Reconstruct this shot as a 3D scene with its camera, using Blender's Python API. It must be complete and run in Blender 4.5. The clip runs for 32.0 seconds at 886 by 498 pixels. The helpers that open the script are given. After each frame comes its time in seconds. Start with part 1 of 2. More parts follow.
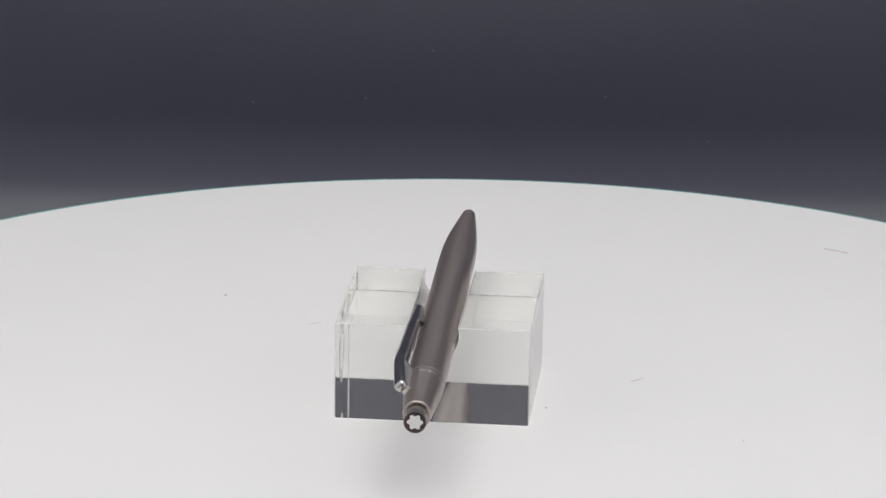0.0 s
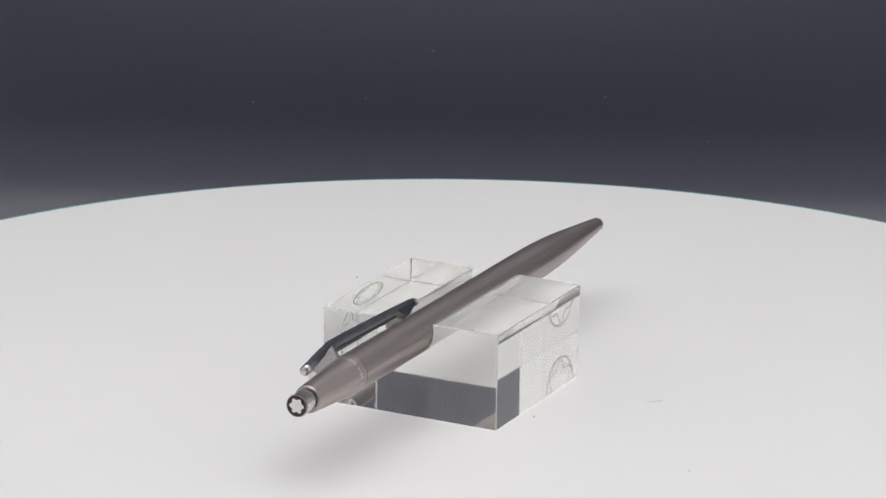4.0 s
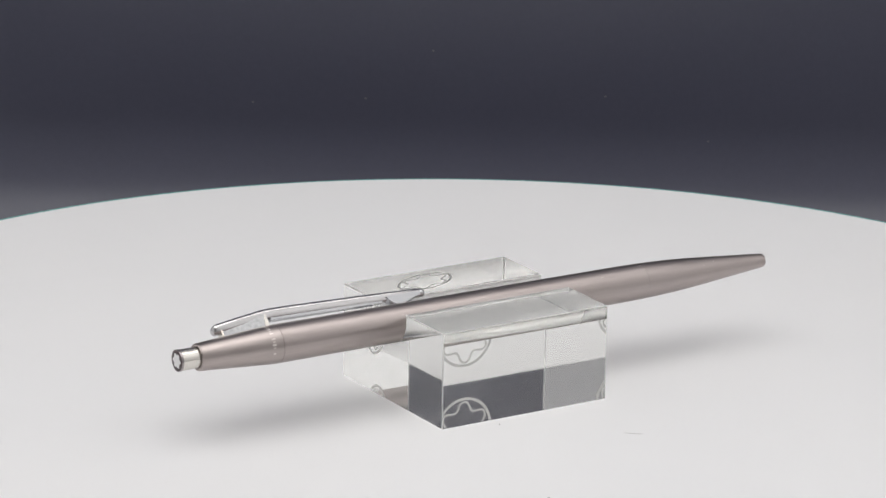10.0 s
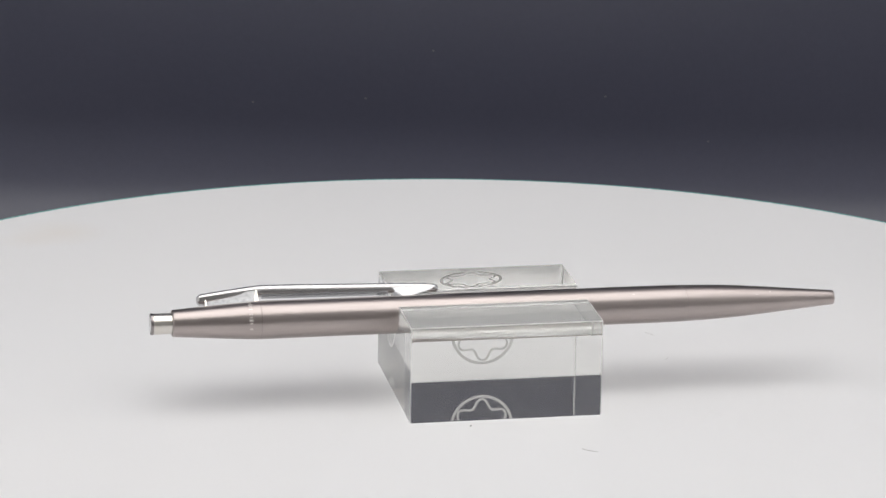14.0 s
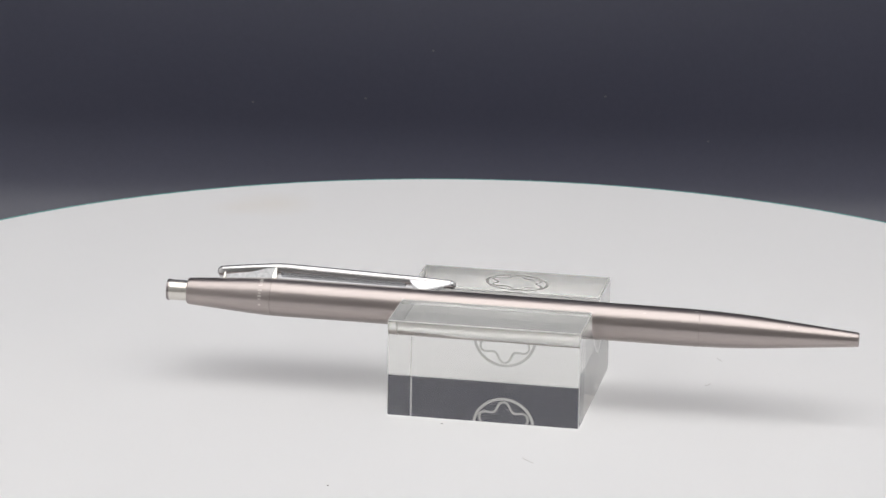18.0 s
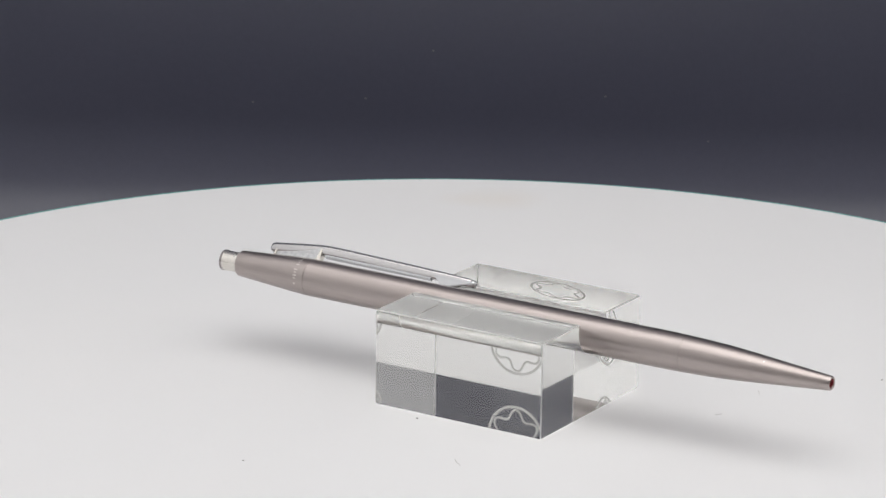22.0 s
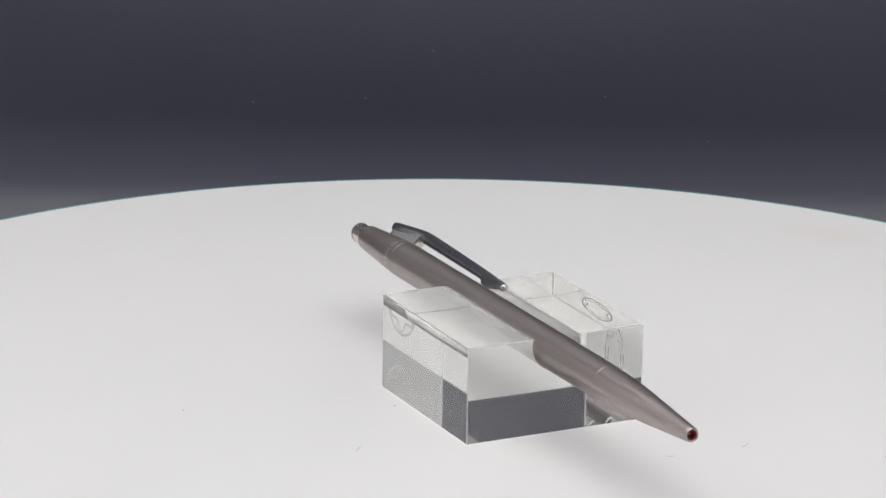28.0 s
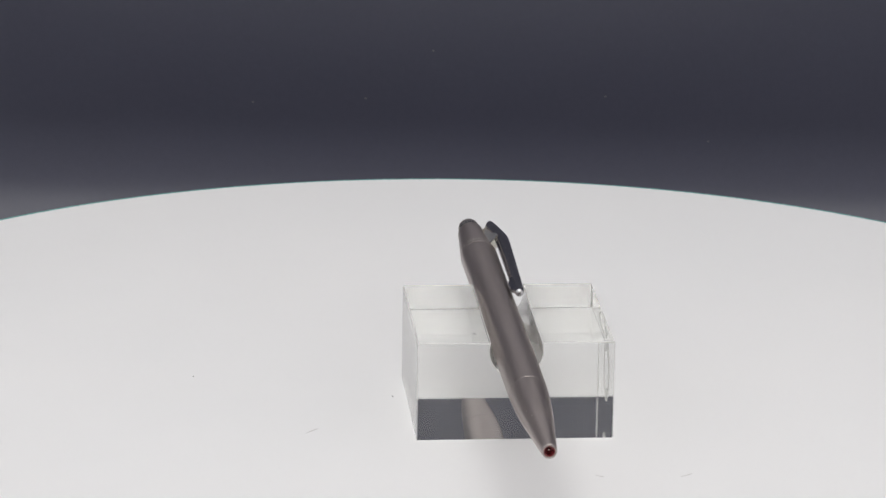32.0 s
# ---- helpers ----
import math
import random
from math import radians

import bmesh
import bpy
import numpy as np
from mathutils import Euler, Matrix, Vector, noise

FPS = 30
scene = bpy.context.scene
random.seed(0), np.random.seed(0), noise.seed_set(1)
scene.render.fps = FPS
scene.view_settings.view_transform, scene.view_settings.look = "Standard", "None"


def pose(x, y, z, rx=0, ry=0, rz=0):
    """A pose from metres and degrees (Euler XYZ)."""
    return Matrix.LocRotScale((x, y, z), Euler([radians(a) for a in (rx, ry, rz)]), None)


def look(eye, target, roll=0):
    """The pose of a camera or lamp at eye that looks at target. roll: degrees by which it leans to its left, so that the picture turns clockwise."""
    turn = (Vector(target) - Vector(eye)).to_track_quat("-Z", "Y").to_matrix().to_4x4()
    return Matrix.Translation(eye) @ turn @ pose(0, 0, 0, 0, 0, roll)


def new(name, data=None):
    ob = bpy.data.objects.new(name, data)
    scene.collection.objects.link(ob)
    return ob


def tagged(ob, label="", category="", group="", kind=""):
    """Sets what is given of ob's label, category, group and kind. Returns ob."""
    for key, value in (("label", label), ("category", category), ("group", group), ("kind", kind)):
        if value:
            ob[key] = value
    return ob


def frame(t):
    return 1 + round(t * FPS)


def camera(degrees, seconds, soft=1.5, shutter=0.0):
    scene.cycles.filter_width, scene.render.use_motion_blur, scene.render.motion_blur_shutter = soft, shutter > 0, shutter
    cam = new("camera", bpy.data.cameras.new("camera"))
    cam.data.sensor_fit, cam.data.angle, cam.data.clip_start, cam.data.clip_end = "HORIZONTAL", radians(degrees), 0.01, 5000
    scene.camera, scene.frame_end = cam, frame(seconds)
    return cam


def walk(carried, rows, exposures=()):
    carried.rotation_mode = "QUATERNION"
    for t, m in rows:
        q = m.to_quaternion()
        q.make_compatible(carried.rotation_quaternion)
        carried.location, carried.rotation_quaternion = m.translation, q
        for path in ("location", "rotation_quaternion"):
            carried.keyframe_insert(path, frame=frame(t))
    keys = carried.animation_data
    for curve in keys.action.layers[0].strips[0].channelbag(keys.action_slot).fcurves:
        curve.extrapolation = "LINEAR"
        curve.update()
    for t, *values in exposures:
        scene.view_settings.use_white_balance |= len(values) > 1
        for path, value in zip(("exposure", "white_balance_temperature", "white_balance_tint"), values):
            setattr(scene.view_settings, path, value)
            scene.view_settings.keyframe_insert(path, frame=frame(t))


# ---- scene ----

MM = 0.001

# ---- camera: a long lens on a tripod, standing still ----
cam = camera(12.695, 32.0, soft=1.5)
EYE = Vector((-0.00567, -0.71961, 0.24631))
TILT = -0.29194
VIEW = look(EYE, EYE + Vector((0, math.cos(TILT), math.sin(TILT))), 0.875)
walk(cam, [(0.0, VIEW), (32.0, VIEW)], [(0.0, 0.0), (32.0, 0.0)])

# ---- light ----
world = bpy.data.worlds.new("world")
scene.world = world
world.use_nodes = True
world.node_tree.nodes["Background"].inputs[0].default_value = (1.0, 0.985, 0.964, 1)
world.node_tree.nodes["Background"].inputs[1].default_value = 0.32


def softbox(name, eye, target, sx, sy, watts, colour=(1, 0.98, 0.96)):
    data = bpy.data.lights.new(name, "AREA")
    data.shape, data.size, data.size_y = "RECTANGLE", sx, sy
    data.energy, data.color = watts, colour
    ob = new(name, data)
    ob.matrix_world = look(eye, target)
    return ob


LAMP = (1.0, 0.985, 0.964)
softbox("light_panel", (0.0, -0.09, 0.665), (0, -0.09, 0), 0.68, 0.84, 3.91, LAMP)
softbox("side_light_panel", (-0.350, -0.11, 0.21), (0, -0.11, 0.21), 0.42, 0.46, 0.25, LAMP)
softbox("side_light_panel", (0.350, -0.06, 0.21), (0, -0.06, 0.21), 0.32, 0.46, 0.20, LAMP)
# unseen fill lamps, added to lighten the open front of the box
for side in (-1, 1):
    softbox("front_fill", (side * 0.350, -0.53, 0.21), (0, -0.53, 0.21), 0.30, 0.46, 0.05, LAMP)

# ---- materials ----


def material(name):
    m = bpy.data.materials.new(name)
    m.use_nodes = True
    return m, m.node_tree.nodes, m.node_tree.links, m.node_tree.nodes["Principled BSDF"]


def coords(n, l, scale=(1, 1, 1), space="Object"):
    tc, mp = n.new("ShaderNodeTexCoord"), n.new("ShaderNodeMapping")
    mp.inputs["Scale"].default_value = scale
    l.new(tc.outputs[space], mp.inputs[0])
    return mp.outputs[0]


def grain(n, l, vec, scale, detail=4, rough=0.6):
    t = n.new("ShaderNodeTexNoise")
    t.inputs["Scale"].default_value, t.inputs["Detail"].default_value = scale, detail
    t.inputs["Roughness"].default_value = rough
    l.new(vec, t.inputs["Vector"])
    return t.outputs["Fac"]


def spread(n, l, fac, lo, hi, a=0.3, b=0.7):
    r = n.new("ShaderNodeMapRange")
    r.inputs["From Min"].default_value, r.inputs["From Max"].default_value = a, b
    r.inputs["To Min"].default_value, r.inputs["To Max"].default_value = lo, hi
    l.new(fac, r.inputs["Value"])
    return r.outputs["Result"]


def mixed(n, l, fac, a, b):
    m = n.new("ShaderNodeMix")
    m.data_type = "RGBA"
    l.new(fac, m.inputs["Factor"])
    for sock, v in ((m.inputs["A"], a), (m.inputs["B"], b)):
        if isinstance(v, tuple):
            sock.default_value = (*v, 1)
        else:
            l.new(v, sock)
    return m.outputs["Result"]


def bumped(n, l, b, fac, strength, dist):
    u = n.new("ShaderNodeBump")
    u.inputs["Strength"].default_value, u.inputs["Distance"].default_value = strength, dist
    l.new(fac, u.inputs["Height"])
    l.new(u.outputs[0], b.inputs["Normal"])


def surface(name, a, b_, scale, rough, metal=0.0, stretch=(1, 1, 1), wear=0.06, bump=0.0, ior=1.5):
    """A surface that varies between two colours, coarse and fine, with uneven gloss."""
    m, n, l, b = material(name)
    v = coords(n, l, stretch)
    big, fine = grain(n, l, v, scale), grain(n, l, v, scale * 14, 3)
    c = mixed(n, l, spread(n, l, big, 0, 1), a, b_)
    c = mixed(n, l, spread(n, l, fine, 0, 0.35), c, tuple(0.85 * x for x in a))
    l.new(c, b.inputs["Base Color"])
    l.new(spread(n, l, fine, rough - wear, rough + wear), b.inputs["Roughness"])
    b.inputs["Metallic"].default_value, b.inputs["IOR"].default_value = metal, ior
    if bump:
        bumped(n, l, b, fine, 0.5, bump)
    return m


def acrylic(name, rough, colour, clear, polish=0.0):
    """Acrylic glass; clear is the share of light that passes through its surface."""
    m, n, l, b = material(name)
    b.inputs["Base Color"].default_value = (*colour, 1)
    b.inputs["Transmission Weight"].default_value = clear
    b.inputs["Roughness"].default_value, b.inputs["IOR"].default_value = rough, 1.49
    b.inputs["Coat Weight"].default_value, b.inputs["Coat Roughness"].default_value = polish, 0.04
    return m


def white_plate():
    """White plate with faint yellowish stains near its edge and a hint of dust."""
    m, n, l, b = material("white_plate")
    v = coords(n, l)
    c = mixed(n, l, spread(n, l, grain(n, l, v, 9), 0, 1), (0.80, 0.795, 0.80), (0.78, 0.78, 0.79))
    c = mixed(n, l, spread(n, l, grain(n, l, v, 900, 2), 0, 0.25, 0.62, 0.8), c, (0.70, 0.70, 0.71))
    for x, y, r, k in STAINS:
        d = n.new("ShaderNodeVectorMath")
        d.operation = "DISTANCE"
        d.inputs[1].default_value = (x, y, 0)
        l.new(v, d.inputs[0])
        c = mixed(n, l, spread(n, l, d.outputs["Value"], k, 0, 0.1 * r, r), c, (0.72, 0.63, 0.52))
    l.new(c, b.inputs["Base Color"])
    l.new(spread(n, l, grain(n, l, v, 40), 0.42, 0.55), b.inputs["Roughness"])
    b.inputs["Specular IOR Level"].default_value = 0.25
    return m


STAINS = [(-0.0675, 0.1225, 0.011, 0.22), (-0.075, 0.1175, 0.007, 0.12)]
PLATE = white_plate()
EDGE = surface("plate_edge", (0.16, 0.42, 0.40), (0.20, 0.48, 0.45), 60, 0.25)
BASE = surface("dark_plastic", (0.03, 0.03, 0.033), (0.04, 0.04, 0.043), 40, 0.5)
BACKDROP = surface("charcoal_backdrop", (0.073, 0.0745, 0.105), (0.0745, 0.076, 0.107), 45, 0.31, wear=0.01)
WALL = surface("white_wall", (0.70, 0.70, 0.69), (0.74, 0.74, 0.73), 2, 0.8)
FLOOR = surface("floor_board", (0.12, 0.10, 0.08), (0.16, 0.13, 0.10), 3, 0.6, stretch=(1, 8, 1))
TABLE = surface("table_laminate", (0.14, 0.11, 0.08), (0.18, 0.14, 0.10), 4, 0.5, stretch=(1, 9, 1))
CLEAR = acrylic("clear_acrylic", 0.0, (0.930, 0.933, 0.914), 0.985)
MILLED = acrylic("milled_acrylic", 0.20, (0.930, 0.933, 0.914), 0.62, 0.7)
SANDED = acrylic("sanded_acrylic", 0.45, (0.90, 0.90, 0.89), 0.55)
SCRATCH = surface("pale_scratch", (0.30, 0.30, 0.31), (0.46, 0.46, 0.46), 900, 0.7)
FROST = surface("frosted_engraving", (0.68, 0.68, 0.67), (0.74, 0.74, 0.73), 900, 0.8)


def satin():
    """Satin steel with fine streaks along the pen and a few duller patches."""
    m, n, l, b = material("satin_steel")
    streak = grain(n, l, coords(n, l, (1, 26, 26)), 60, 5, 0.7)
    patch = grain(n, l, coords(n, l), 90, 3)
    c = mixed(n, l, spread(n, l, streak, 0, 1, 0.25, 0.75), (0.400, 0.352, 0.336), (0.480, 0.426, 0.408))
    c = mixed(n, l, spread(n, l, patch, 0, 0.5), c, (0.43, 0.383, 0.371))
    l.new(c, b.inputs["Base Color"])
    l.new(spread(n, l, streak, 0.325, 0.385, 0.2, 0.8), b.inputs["Roughness"])
    b.inputs["Metallic"].default_value = 1.0
    b.inputs["Anisotropic"].default_value, b.inputs["Anisotropic Rotation"].default_value = 0.65, 0.25
    around = n.new("ShaderNodeTangent")
    around.direction_type, around.axis = "RADIAL", "X"
    l.new(around.outputs[0], b.inputs["Tangent"])
    bumped(n, l, b, streak, 0.3, 0.000012)
    return m


SATIN = satin()
NICKEL = surface("button_nickel", (0.74, 0.71, 0.66), (0.80, 0.77, 0.72), 300, 0.26, 1.0, (1, 4, 4), 0.04)
CHROME = surface("clip_chrome", (0.47, 0.475, 0.49), (0.54, 0.545, 0.56), 160, 0.10, 1.0, (1, 10, 10), 0.04, 0.000004)
RAIL_STEEL = surface("clip_steel", (0.53, 0.518, 0.52), (0.61, 0.60, 0.603), 160, 0.16, 1.0, (1, 10, 10), 0.05, 0.000004)
SILVER = surface("bracket_silver", (0.50, 0.51, 0.52), (0.72, 0.72, 0.73), 1500, 0.48, 1.0, (1, 1, 1), 0.1, 0.00006)
DULL = surface("dark_chrome", (0.30, 0.27, 0.27), (0.38, 0.35, 0.35), 500, 0.24, 1.0, (1, 2, 2), 0.08)
ENAMEL = surface("dark_enamel", (0.035, 0.014, 0.016), (0.05, 0.02, 0.022), 800, 0.25)
INLAY = surface("white_inlay", (0.80, 0.80, 0.80), (0.84, 0.84, 0.84), 900, 0.3)
MARK = surface("engraved_mark", (0.66, 0.62, 0.59), (0.74, 0.70, 0.67), 900, 0.55, 0.5)
SEAM = surface("dark_seam", (0.36, 0.32, 0.30), (0.42, 0.37, 0.35), 900, 0.40, 1.0)
RED = surface("dark_red_bore", (0.20, 0.022, 0.03), (0.28, 0.034, 0.04), 900, 0.35)
BRASS = surface("refill_point", (0.60, 0.42, 0.38), (0.66, 0.48, 0.42), 900, 0.2, 1.0)
LINT = surface("grey_lint", (0.20, 0.19, 0.18), (0.28, 0.27, 0.26), 900, 0.9)
PALE = surface("pale_lint", (0.42, 0.41, 0.39), (0.50, 0.49, 0.47), 900, 0.9)
FAINT = surface("faint_lint", (0.60, 0.59, 0.58), (0.66, 0.65, 0.64), 900, 0.9)
FLAKE = surface("grey_flake", (0.14, 0.14, 0.15), (0.20, 0.20, 0.21), 900, 0.9)
PINK = surface("reddish_scratch", (0.66, 0.56, 0.55), (0.72, 0.62, 0.61), 900, 0.8)

# ---- mesh helpers ----


def mesh_of(name, bm, mat, smooth=40):
    bmesh.ops.recalc_face_normals(bm, faces=bm.faces)
    me = bpy.data.meshes.new(name)
    bm.to_mesh(me)
    bm.free()
    me.materials.append(mat)
    if smooth:
        me.shade_smooth()
        me.set_sharp_from_angle(angle=radians(smooth))
    return me


def thing(name, label, category, group="", kind=""):
    ob = new(name)
    ob.empty_display_size = 0.01
    return tagged(ob, label, category, group, kind)


def part(name, bm, mat, parent, label="", smooth=40):
    ob = new(name, mesh_of(name, bm, mat, smooth))
    ob.parent = parent
    return tagged(ob, label)


def solid(name, bm, mat, label, category="", group="", kind="", smooth=40):
    return tagged(new(name, mesh_of(name, bm, mat, smooth)), label, category, group, kind)


def box(x0, x1, y0, y1, z0, z1, bevel=0.0):
    bm = bmesh.new()
    bmesh.ops.create_cube(bm, size=1)
    for v in bm.verts:
        v.co = Vector(((x0 + x1) / 2 + v.co.x * (x1 - x0), (y0 + y1) / 2 + v.co.y * (y1 - y0), (z0 + z1) / 2 + v.co.z * (z1 - z0)))
    if bevel:
        bmesh.ops.bevel(bm, geom=bm.edges[:], offset=bevel, segments=2, affect="EDGES", profile=0.5)
    return bm


def lathe(profile, n=72, axis="x"):
    """A solid of revolution from (along, radius) pairs; radius 0 closes an end."""
    bm, rings = bmesh.new(), []
    for a, r in profile:
        ring = []
        for k in range(1 if r == 0 else n):
            c, s = math.cos(2 * math.pi * k / n), math.sin(2 * math.pi * k / n)
            ring.append(bm.verts.new((a, r * c, r * s) if axis == "x" else (r * c, r * s, a)))
        rings.append(ring)
    for p, q in zip(rings, rings[1:]):
        for k in range(n):
            j = (k + 1) % n
            face = [p[k % len(p)], p[j % len(p)], q[j % len(q)], q[k % len(q)]]
            face = list(dict.fromkeys(face))
            if len(face) > 2:
                bm.faces.new(face)
    return bm


def loft(sections, closed=True):
    """Joins equal loops of points into a skin, with both ends capped."""
    bm = bmesh.new()
    loops = [[bm.verts.new(p) for p in s] for s in sections]
    for p, q in zip(loops, loops[1:]):
        for k in range(len(p)):
            j = (k + 1) % len(p)
            bm.faces.new((p[k], p[j], q[j], q[k]))
    if closed:
        bm.faces.new(loops[0])
        bm.faces.new(loops[-1])
    return bm


def ribbon(points, width, thick):
    """A closed flat band of that width along a loop of (u, v) points, in the xz plane, thick along y."""
    n, bm, rows = len(points), bmesh.new(), []
    for k in range(n):
        p, q = Vector(points[k - 1]), Vector(points[(k + 1) % n])
        t = (q - p).normalized()
        side = Vector((-t.y, t.x)) * width / 2
        a, b = Vector(points[k]) + side, Vector(points[k]) - side
        rows.append([bm.verts.new((w.x, y, w.y)) for w, y in ((a, 0), (b, 0), (b, thick), (a, thick))])
    for k in range(n):
        p, q = rows[k], rows[(k + 1) % n]
        for i in range(4):
            bm.faces.new((p[i], p[(i + 1) % 4], q[(i + 1) % 4], q[i]))
    return bm


def star(outer, inner, n=120, turn=0.0):
    """A rounded six-lobed star as a loop of points."""
    pts = []
    for k in range(n):
        a = 2 * math.pi * k / n
        w = math.cos(6 * a)
        w = math.copysign(abs(w) ** 0.8, w)
        r = (outer + inner) / 2 + (outer - inner) / 2 * w
        pts.append((r * math.cos(a + turn), r * math.sin(a + turn)))
    return pts


# ---- the room round the table ----
GROUND = -0.80
solid("floor", box(-1.4, 1.4, -1.5, 1.2, GROUND - 0.1, GROUND), FLOOR, "brown wooden floor under the table", "floor", kind="structure", smooth=0)
solid("wall_south", box(-1.4, 1.4, -1.6, -1.5, GROUND, 1.4), WALL, "plain white painted wall of the studio", "wall", kind="structure", smooth=0)
solid("wall_north", box(-1.4, 1.4, 1.2, 1.3, GROUND, 1.4), WALL, "plain white painted wall of the studio", "wall", kind="structure", smooth=0)

DECK = -0.049
BACK = 0.24


def table():
    t = thing("table", "brown laminate table under the charcoal backdrop sheet", "table")
    part("tabletop", box(-0.75, 0.75, -0.76, 0.55, DECK - 0.034, DECK - 0.004, 0.003), TABLE, t)
    for x in (-0.7, 0.7):
        for y in (-0.70, 0.5):
            part("leg", box(x - 0.025, x + 0.025, y - 0.025, y + 0.025, GROUND, DECK - 0.034, 0.003), TABLE, t)


table()


def backdrop():
    """A sheet that lies on the table and sweeps up behind the turntable."""
    r, back = 0.042, BACK
    line = [(-0.38, DECK), (back - r, DECK)]
    line += [(back - r + r * math.sin(a), DECK + r - r * math.cos(a)) for a in (radians(d) for d in range(4, 91, 4))]
    line += [(back, 0.64)]
    loop = [(y, z) for y, z in line] + [(y + (0.003 if z > 0 else 0), z - (0.003 if z < 0.05 else 0)) for y, z in reversed(line)]
    bm = loft([[(x, y, z) for y, z in loop] for x in (-0.352, 0.352)])
    solid("backdrop", bm, BACKDROP, "dark charcoal backdrop sheet sweeping up behind the turntable", "backdrop", kind="structure")


backdrop()

# ---- the white light box round the turntable ----
TENT = surface("white_fabric", (0.80, 0.80, 0.81), (0.84, 0.84, 0.85), 5, 0.7, bump=0.0001)


def light_box():
    t = thing("photo_light_box", "white fabric photo light box, open at the front", "light box")
    w, y0, y1, top = 0.36, -0.72, 0.40, 0.68
    for x in (-w, w):
        part("side_panel", box(x - 0.004, x + 0.004, y0, y1, DECK, top, 0.001), TENT, t)
    part("top_panel", box(-w + 0.004, w - 0.004, -0.70, y1, top - 0.008, top, 0.001), TENT, t)
    part("back_panel", box(-w + 0.004, w - 0.004, y1 - 0.008, y1, DECK, top - 0.008, 0.001), TENT, t)


light_box()

# ---- the turntable ----
RADIUS = 0.1563


def turntable():
    t = thing("turntable", "round white turntable plate with a thin teal edge, turning slowly", "turntable")
    part("plate", lathe([(-0.0045, 0), (-0.0045, RADIUS - 0.0010), (0, RADIUS - 0.0010), (0, 0)], 256, "z"), PLATE, t, "matt white round plate")
    part("edge_band", lathe([(-0.0045, RADIUS - 0.00095), (-0.0042, RADIUS), (-0.0003, RADIUS), (0, RADIUS - 0.0003), (0, RADIUS - 0.00095), (-0.0045, RADIUS - 0.00095)], 256, "z"), EDGE, t, "teal translucent edge band")
    part("base", lathe([(DECK + 0.0002, 0), (DECK + 0.0002, 0.118), (DECK + 0.002, 0.12), (-0.008, 0.12), (-0.0048, 0.117), (-0.0048, 0)], 128, "z"), BASE, t, "black plastic base")
    return t


TURNTABLE = turntable()

# ---- the clear block ----
HALF, HIGH = 18.34 * MM, 18.72 * MM
GROOVE_R, GROOVE_Z = 4.95 * MM, 17.15 * MM


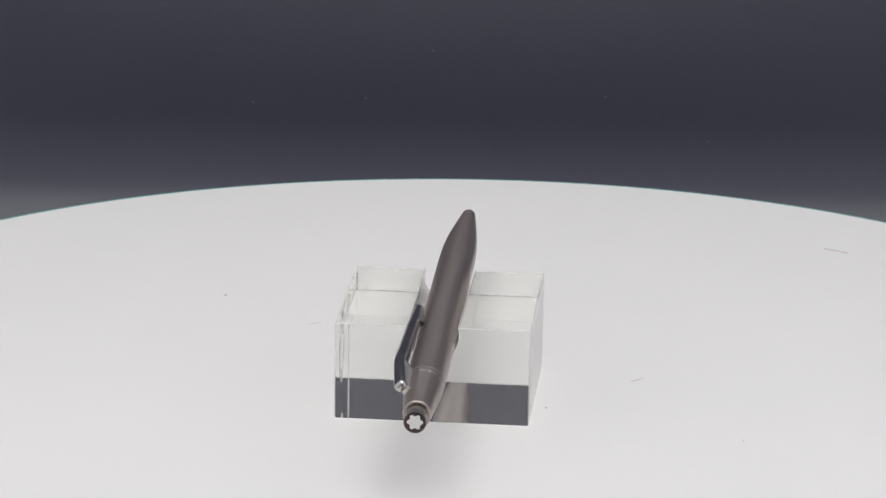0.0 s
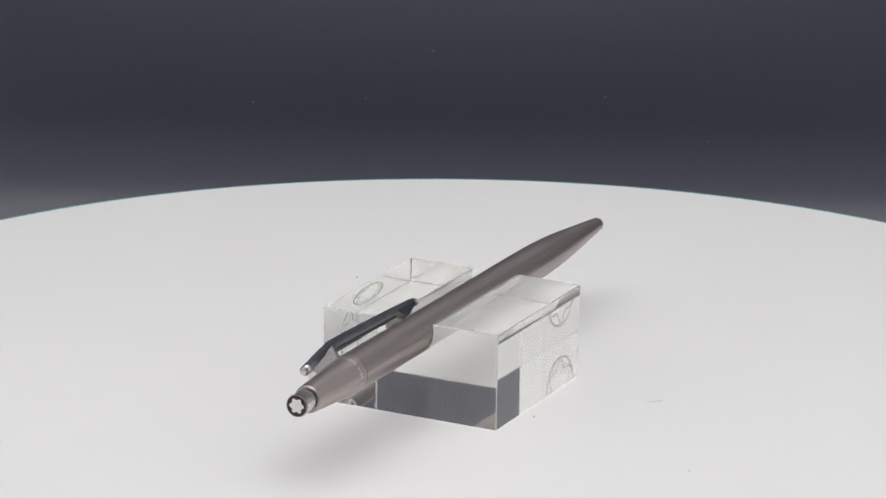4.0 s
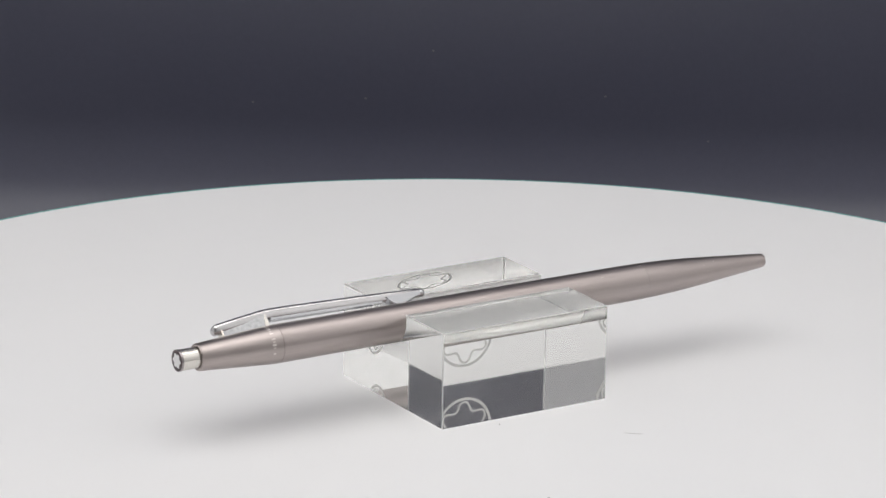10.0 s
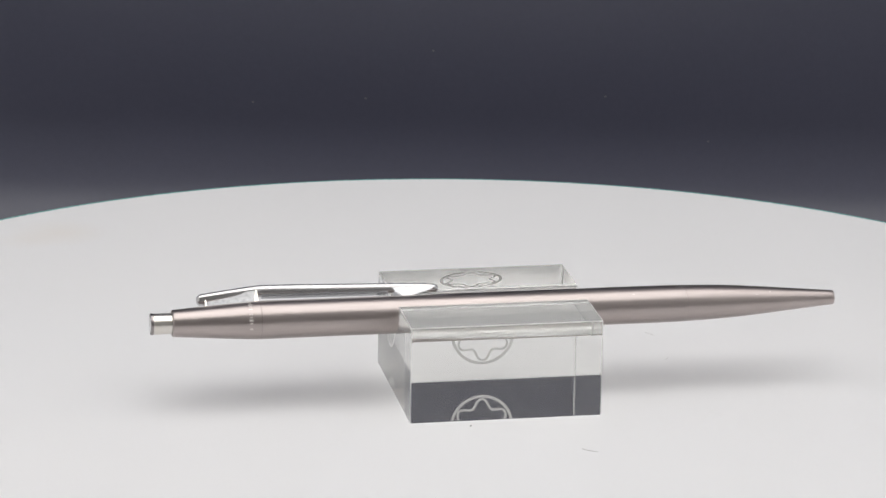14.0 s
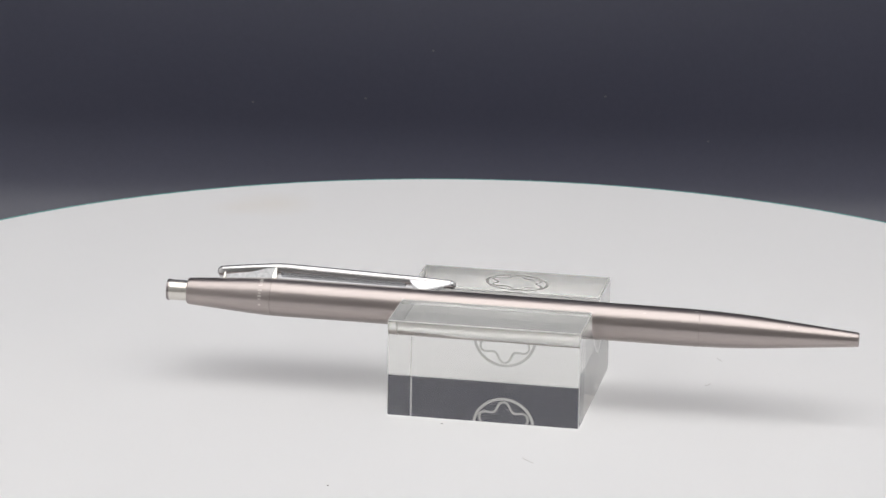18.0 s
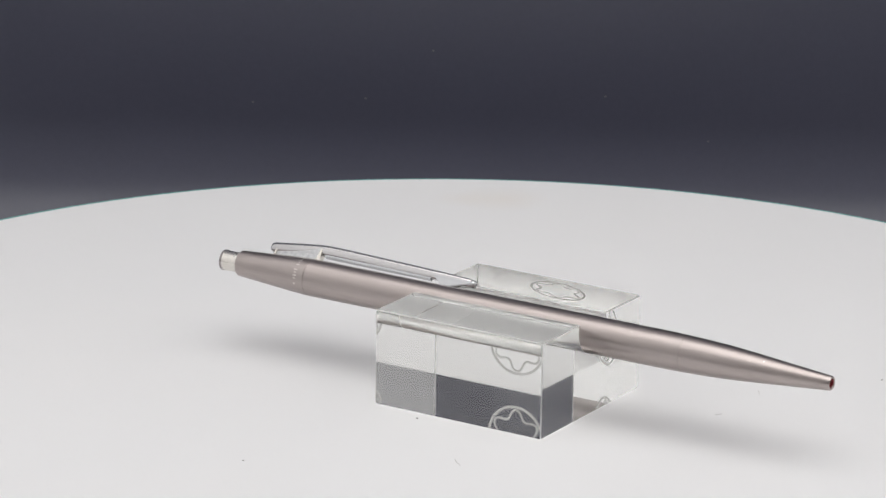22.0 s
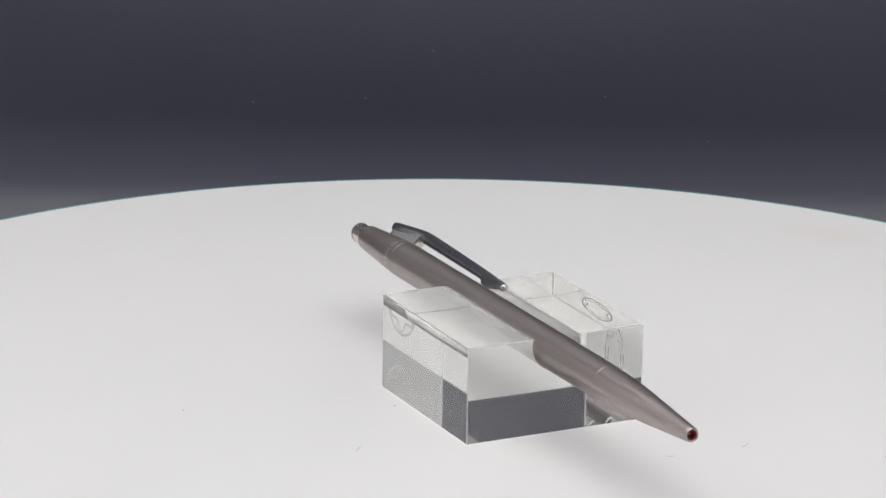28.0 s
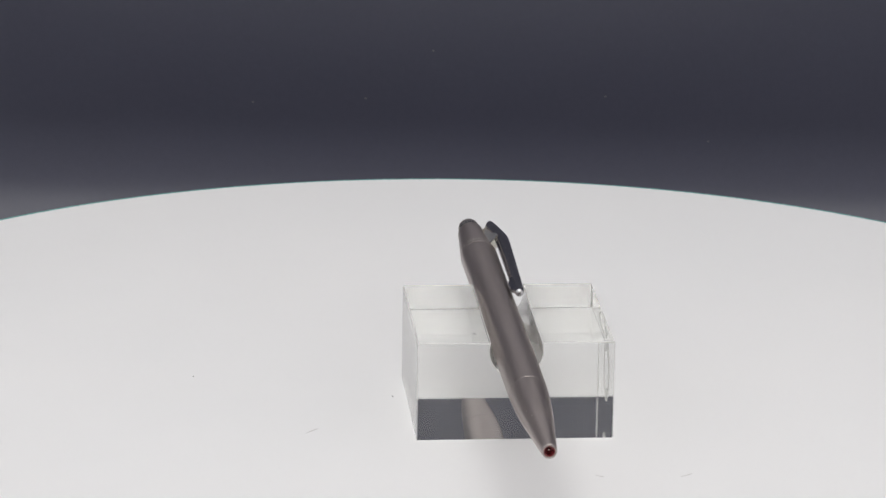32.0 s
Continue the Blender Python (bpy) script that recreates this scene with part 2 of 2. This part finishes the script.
def block():
    t = thing("display_block", "clear square acrylic display block with a rounded groove, on the turntable", "display stand")
    a0 = math.asin((HIGH - GROOVE_Z) / GROOVE_R)
    arc = [a0 - (math.pi + 2 * a0) * k / 48 for k in range(49)]
    prof = [(-HALF, 0), (HALF, 0), (HALF, HIGH)] + [(GROOVE_R * math.cos(a), GROOVE_Z + GROOVE_R * math.sin(a)) for a in arc] + [(-HALF, HIGH)]
    bm = loft([[(x, y, z) for y, z in prof] for x in (-HALF, HALF)])
    bmesh.ops.recalc_face_normals(bm, faces=bm.faces)
    sharp = [e for e in bm.edges if len(e.link_faces) == 2 and e.calc_face_angle(0) > radians(40) and max(v.co.z for v in e.verts) > 0.001]
    bmesh.ops.bevel(bm, geom=sharp, offset=0.00018, segments=2, affect="EDGES", profile=0.5)
    foot = [e for e in bm.edges if len(e.link_faces) == 2 and max(v.co.z for v in e.verts) < 1e-6]
    bmesh.ops.bevel(bm, geom=foot, offset=0.00016, segments=2, affect="EDGES")
    body = part("block", bm, CLEAR, t, "polished clear acrylic body", smooth=0)
    body.visible_shadow = False
    body.data.materials.append(MILLED)
    body.data.materials.append(SANDED)
    for f in body.data.polygons:
        c = f.center
        f.material_index = 2 if f.area < 3e-5 and max(abs(w) for w in f.normal) < 0.99 else 0
        f.use_smooth = abs(f.normal.x) < 0.01 and abs(c.y) < GROOVE_R + 0.0003 and 0.01 < c.z < HIGH - 0.0003
        if f.use_smooth:
            f.material_index = 1
    # the engraving on the rear side
    ring = [(5.95 * MM * math.cos(2 * math.pi * k / 96), 5.95 * MM * math.sin(2 * math.pi * k / 96)) for k in range(96)]
    for nm, pts, w in (("engraved_ring", ring, 0.56 * MM), ("engraved_star", star(5.35 * MM, 3.75 * MM, turn=math.pi / 2), 0.44 * MM)):
        o = part(nm, ribbon(pts, w, 0.02 * MM), FROST, t, "frosted grey engraved line")
        o.location = (0, HALF - 0.035 * MM, HIGH / 2)
    rnd = random.Random(4)
    for k in range(40):
        x, y, ln, tw = rnd.uniform(-16, 16), rnd.uniform(-16, 16), rnd.uniform(0.4, 2.6) * rnd.random() + 0.15, rnd.uniform(0, math.pi)
        w, b = rnd.uniform(0.002, 0.0065), rnd.uniform(-0.15, 0.15)
        if k % 5 > 2:
            ln, w, b = rnd.uniform(0.12, 0.3), rnd.uniform(0.03, 0.06), rnd.uniform(-0.4, 0.4)
        c, d = math.cos(tw), math.sin(tw)
        secs = []
        for q in range(5):
            p, u = (q / 4 - 0.5) * ln, b * (q / 4 - 0.5) ** 2 * 4 * ln
            h = w * (1 - 0.8 * abs(q - 2) / 2)
            secs.append([((x + p * c - (u + v) * d) * MM, (y + p * d + (u + v) * c) * MM, z * MM) for v, z in ((-h, 0.03), (h, 0.03), (h, 0.06), (-h, 0.06))])
        bm = loft(secs)
        part("scratch", bm, SCRATCH, t, "pale scratch on the underside", smooth=0)
    return t


BLOCK = block()

# ---- the pen ----
PEN_R, TURN, FROM = 3.6 * MM, radians(46), 65.15 * MM


def along(points):
    return [((x - 65.15) * MM, r * MM) for x, r in points]


def clip_at(x, w, r):
    """A point of the clip: x along the pen, w across, r out from its axis, in millimetres."""
    s, c = math.sin(TURN), math.cos(TURN)
    return Vector(((x - 65.15) * MM, (r * s + w * c) * MM, (r * c - w * s) * MM))


def pen():
    t = thing("ballpoint_pen", "satin steel push-button ballpoint pen with chrome clip, in the groove", "pen")

    def add(name, bm, mat, label="", parent=None, smooth=22):
        o = part(name, bm, mat, parent or t, label, smooth)
        if parent is None:
            o.location = (0, 0, PEN_R)
        return o

    button = add("push_button", lathe(along([(4.6, 0), (4.6, 1.95), (0.46, 2.0), (0.42, 1.97), (0.42, 0)])), NICKEL, "bright nickel push button")
    add("end_ring", lathe(along([(0.42, 1.9), (0.42, 2.05), (0.36, 2.08), (0.12, 2.08), (0.03, 2.05), (0.0, 2.0), (0.03, 1.93), (0.10, 1.9), (0.42, 1.9)])), DULL, "dark polished ring", button)
    add("end_disc", lathe(along([(0.41, 0), (0.41, 1.89), (0.06, 1.89), (0.03, 1.85), (0.0, 1.7), (-0.01, 0)])), ENAMEL, "dark brown enamel disc", button)
    pts = star(1.46 * MM, 1.10 * MM, 72)
    bm = loft([[((0.0 - 65.15) * MM, u, v) for u, v in pts], [((-0.07 - 65.15) * MM, u * 0.97, v * 0.97) for u, v in pts]])
    add("star_inlay", bm, INLAY, "white rounded star inlay", button)
    top = add("upper_barrel", lathe(along([(4.5, 0), (4.5, 2.1), (4.05, 2.12), (4.05, 2.42), (4.25, 2.58), (8.0, 2.83), (12.0, 3.12), (16.0, 3.40), (19.0, 3.58), (20.62, 3.65), (20.66, 3.62), (20.66, 0)])), SATIN, "tapered satin steel upper barrel")
    add("joint_ring", lathe(along([(20.66, 0), (20.66, 3.58), (20.84, 3.58), (20.84, 0)])), SEAM, "fine dark joint line", top)
    for k in range(13):
        a = radians(100 - 9.2 * k)
        if k in (6, 11):
            continue
        r0, r1, hw, ln = 3.525, 3.572, (0.12 if k % 3 else 0.18), (0.38 if k % 2 else 0.26)
        cs = []
        for x in (18.75 - ln, 18.75 + ln):
            rr = 0.05 * (x - 18.75)
            cs.append([((x - 65.15) * MM, (r * math.cos(a) + s * math.sin(a)) * -MM, (r * math.sin(a) - s * math.cos(a)) * MM)
                       for r, s in ((r0 + rr, -hw), (r1 + rr, -hw), (r1 + rr, hw), (r0 + rr, hw))])
        add("engraved_mark", loft(cs), MARK, "pale engraved mark", top, 0)
    def fleck(x, a, r, ln, hw, lift, parent):
        """A small pale fleck on the steel at x along the pen and the angle a round it."""
        a, secs = radians(a), []
        for k in range(5):
            u, w = (k / 4 - 0.5) * ln, hw * (1 - 0.7 * abs(k - 2) / 2)
            rr = r + lift * u
            secs.append([((x + u - 65.15) * MM, ((rr + h) * math.cos(a) - v * math.sin(a)) * MM, ((rr + h) * math.sin(a) + v * math.cos(a)) * MM)
                         for v, h in ((-w, -0.02), (w, -0.02), (w, 0.006), (-w, 0.006))])
        add("fleck", loft(secs), MARK, "small pale fleck on the steel", parent, 0)

    steel = add("barrel", lathe(along([(20.84, 0), (20.84, 3.62), (20.87, 3.65), (30, 3.63), (60, 3.60), (90, 3.60), (99, 3.58), (103.41, 3.532), (103.50, 3.475), (103.50, 0)])), SATIN, "satin steel barrel")
    fleck(93.0, 126.7, 3.597, 0.5, 0.07, 0, steel)
    fleck(102.8, 101, 3.54, 0.6, 0.06, -0.01, steel)
    fleck(47.0, 139, 3.615, 0.9, 0.04, 0, steel)
    nose = add("nose_cone", lathe(along([(103.56, 0), (103.56, 3.50), (107, 3.42), (111, 3.24), (115, 2.98), (119, 2.65), (124, 2.2), (129, 1.76), (132.6, 1.44),
                                  (133.2, 1.38), (133.48, 1.26), (133.5, 1.1), (133.4, 0.98), (131.8, 0.9), (131.8, 0)])), SATIN, "tapered satin steel nose cone")
    fleck(120.3, 125, 2.535, 0.34, 0.16, -0.11, nose)
    fleck(117.5, 139, 2.78, 0.7, 0.04, -0.1, nose)
    add("joint_ring", lathe(along([(103.50, 0), (103.50, 3.495), (103.56, 3.495), (103.56, 0)])), SEAM, "fine joint line", nose)
    add("tip_bore", lathe(along([(131.7, 0), (131.7, 0.89), (133.3, 0.97), (133.3, 0.80), (132.2, 0.66), (132.2, 0)])), RED, "dark red bore of the tip", nose)
    add("refill_point", lathe(along([(132.1, 0), (132.1, 0.34), (132.4, 0.28), (132.55, 0.16), (132.6, 0)]), 24), BRASS, "retracted refill point", nose)

    # the clip: a roof-shaped rail on a bracket with two posts, ending in a wedge
    path = [(9.12, 4.90, 0.35, 0.42), (9.17, 5.08, 0.63, 0.82), (9.32, 5.32, 0.89, 1.28), (9.62, 5.55, 1.09, 1.70), (10.2, 5.72, 1.16, 1.89), (15, 6.42, 1.12, 1.89), (19.6, 7.04, 1.04, 1.96), (20.9, 7.18, 1.00, 2.03),
            (22.4, 7.24, 0.96, 2.03), (26, 7.2, 0.92, 2.03), (34, 7, 0.85, 1.96), (42, 6.76, 0.81, 1.89), (48, 6.56, 0.85, 1.74), (52.5, 6.38, 0.81, 1.67), (54.6, 6.26, 0.73, 1.59), (55.5, 6.02, 0.54, 1.16), (55.8, 5.7, 0.27, 0.42)]
    side = [(0.40, 1.0), (0.58, 0.985), (0.73, 0.94), (0.85, 0.86), (0.94, 0.76), (0.99, 0.64), (1, 0.57), (0.96, 0.46), (0.79, 0.2), (0.68, 0.07), (0.45, 0)]
    RAIL = [(0, 1)] + side + [(-u, v) for u, v in reversed(side)]
    sec = []
    for x, r, w, h in path:
        sec.append([clip_at(x, u * w, r - h + v * h) for u, v in RAIL])
    clip = add("clip", loft(sec), RAIL_STEEL, "polished steel pocket clip", smooth=42)
    clip.location = (0, 0, PEN_R)

    def plate(name, outline, w0, w1, label, mat=CHROME, bevel=0.06, taper=0.0, sunk=0.0):
        """A plate in the clip's own plane, from (x, r) corners; w0 and w1 half widths at its two ends."""
        xs = [x for x, r in outline]
        x0, x1 = min(xs), max(xs)
        half = lambda x: w0 + (w1 - w0) * (x - x0) / (x1 - x0)
        r0, r1 = min(r for x, r in outline), max(r for x, r in outline)
        bm = loft([[clip_at(x, s * half(x) * (1 - taper * (r1 - r) / (r1 - r0)), r) for x, r in outline] for s in (-1, 1)])
        bmesh.ops.bevel(bm, geom=bm.edges[:], offset=bevel * MM, segments=2, affect="EDGES")
        if sunk:
            bmesh.ops.recalc_face_normals(bm, faces=bm.faces)
            big = sorted(bm.faces, key=lambda f: -f.calc_area())[:2]
            bmesh.ops.inset_individual(bm, faces=big, thickness=0.22 * MM, depth=-sunk * MM)
        return add(name, bm, mat, label, clip, 30)

    plate("bracket", [(10.9, 2.95), (10.9, 4.75), (15, 5.3), (20.5, 5.95), (20.0, 3.4)], 1.0, 1.0, "polished bracket plate under the clip", SILVER, 0.06, 0.62)
    plate("post", [(10.6, 2.9), (10.6, 4.85), (10.92, 4.9), (10.92, 2.95)], 0.92, 0.92, "bright front post", NICKEL)
    plate("post", [(19.95, 3.4), (20.4, 6.0), (20.75, 6.0), (20.9, 3.4)], 1.0, 1.0, "bright rear post", NICKEL, 0.06, 0.25)
    plate("inner_rail", [(21.6, 4.75), (21.6, 5.25), (46.0, 4.95), (46.0, 4.5)], 0.62, 0.62, "folded inner rail", CHROME, 0.06, 0.3)
    plate("wedge", [(46.75, 5.45), (47.2, 4.75), (48.6, 3.68), (50.2, 3.68), (54.9, 5.1), (55.3, 5.7)], 1.0, 0.78, "faceted wedge of the clip", CHROME, 0.10, 0.42, 0.10)
    bm = bmesh.new()
    bmesh.ops.create_uvsphere(bm, u_segments=24, v_segments=12, radius=0.82 * MM)
    for v in bm.verts:
        v.co += clip_at(55.0, 0, 5.4)
    add("clip_ball", bm, CHROME, "rounded chrome end of the clip", clip)
    return t


PEN = pen()

# ---- lint and scratches on the plate ----
SEAT = Matrix.Translation((4.49 * MM, 6.20 * MM, 0))


def fibre(name, x, y, length, width, turn, mat, label, bend=0.0, thick=0.45):
    n = 7
    secs = []
    for k in range(n):
        u = (k / (n - 1) - 0.5)
        w = width * (0.35 + 0.65 * math.sin(math.pi * (0.08 + 0.84 * k / (n - 1))))
        yy = bend * (4 * u * u)
        secs.append([(u * length * MM, (yy + s * w / 2) * MM, z * MM) for s, z in ((-1, 0.01), (-0.6, 0.01 + thick * width), (0.6, 0.01 + thick * width), (1, 0.01))])
    ob = solid(name, loft(secs), mat, label, "dust")
    return ob, SEAT @ pose(x * MM, y * MM, 0, 0, 0, turn)


LITTER = [
    fibre("lint_fibre", 11.9, -37.4, 3.4, 0.115, -42, PALE, "short pale grey lint fibre lying on the white plate", 0.15),
    fibre("dust_speck", -7.2, -20.9, 0.38, 0.26, 40, LINT, "tiny dark dust speck on the white plate"),
    fibre("dust_speck", -20.8, -58.6, 0.4, 0.26, 10, PALE, "tiny dark dust speck on the white plate"),
    fibre("dust_speck", 55.2, 49.6, 0.5, 0.3, 70, PALE, "tiny dark dust speck on the white plate"),
    fibre("lint_fibre", 39.0, 29.2, 2.6, 0.14, -57, FAINT, "short grey lint fibre lying on the white plate", -0.1),
    fibre("lint_fibre", 38.7, 13.3, 1.6, 0.14, 60, FAINT, "short pale lint fibre lying on the white plate", 0.1),
    fibre("dust_speck", -3.2, -5.8, 1.3, 0.5, 15, LINT, "dark dust speck under the clear block", 0.1, 0.1),
    fibre("plate_scratch", 104.9, -75.9, 6.0, 0.35, 62, PINK, "faint reddish scratch on the white plate"),
]


# ---- a few flakes of dust on the backdrop ----
for x, y, z in ((-0.0088, 0.2399, 0.0092), (-0.0535, 0.2399, -0.0046), (0.0341, 0.2399, -0.0018), (-0.0255, 0.2399, -0.0032), (0.0600, 0.2396, -0.0129), (0.0261, 0.2388, -0.0179)):
    bm = bmesh.new()
    bmesh.ops.create_icosphere(bm, subdivisions=1, radius=0.0003)
    for v in bm.verts:
        v.co = Vector((v.co.x * 1.3, v.co.y * 0.4, v.co.z))
    flake = solid("dust_flake", bm, FLAKE, "tiny grey dust flake clinging to the charcoal backdrop", "dust", "dust on the backdrop")
    flake.location = (x, y, z)

# ---- what moves: everything turns with the turntable, clockwise from above ----
def turned(t):
    return Matrix.Rotation(1.48264 - 0.09267 * t, 4, "Z")


PEN_AXIS = Matrix.Translation((0, -0.386 * MM, 15.876 * MM)) @ Matrix.Rotation(0.01536, 4, "Z") @ Matrix.Rotation(0.0064, 4, "Y") @ Matrix.Translation((0, 0, -PEN_R))


def motions():
    times = [0.5 * k for k in range(65)]
    carried = [(TURNTABLE, Matrix.Identity(4)), (BLOCK, SEAT @ Matrix.Translation((0, 0, 0.0001))), (PEN, SEAT @ PEN_AXIS)] + LITTER
    for ob, m in carried:
        walk(ob, [(t, turned(t) @ m) for t in times])


motions()
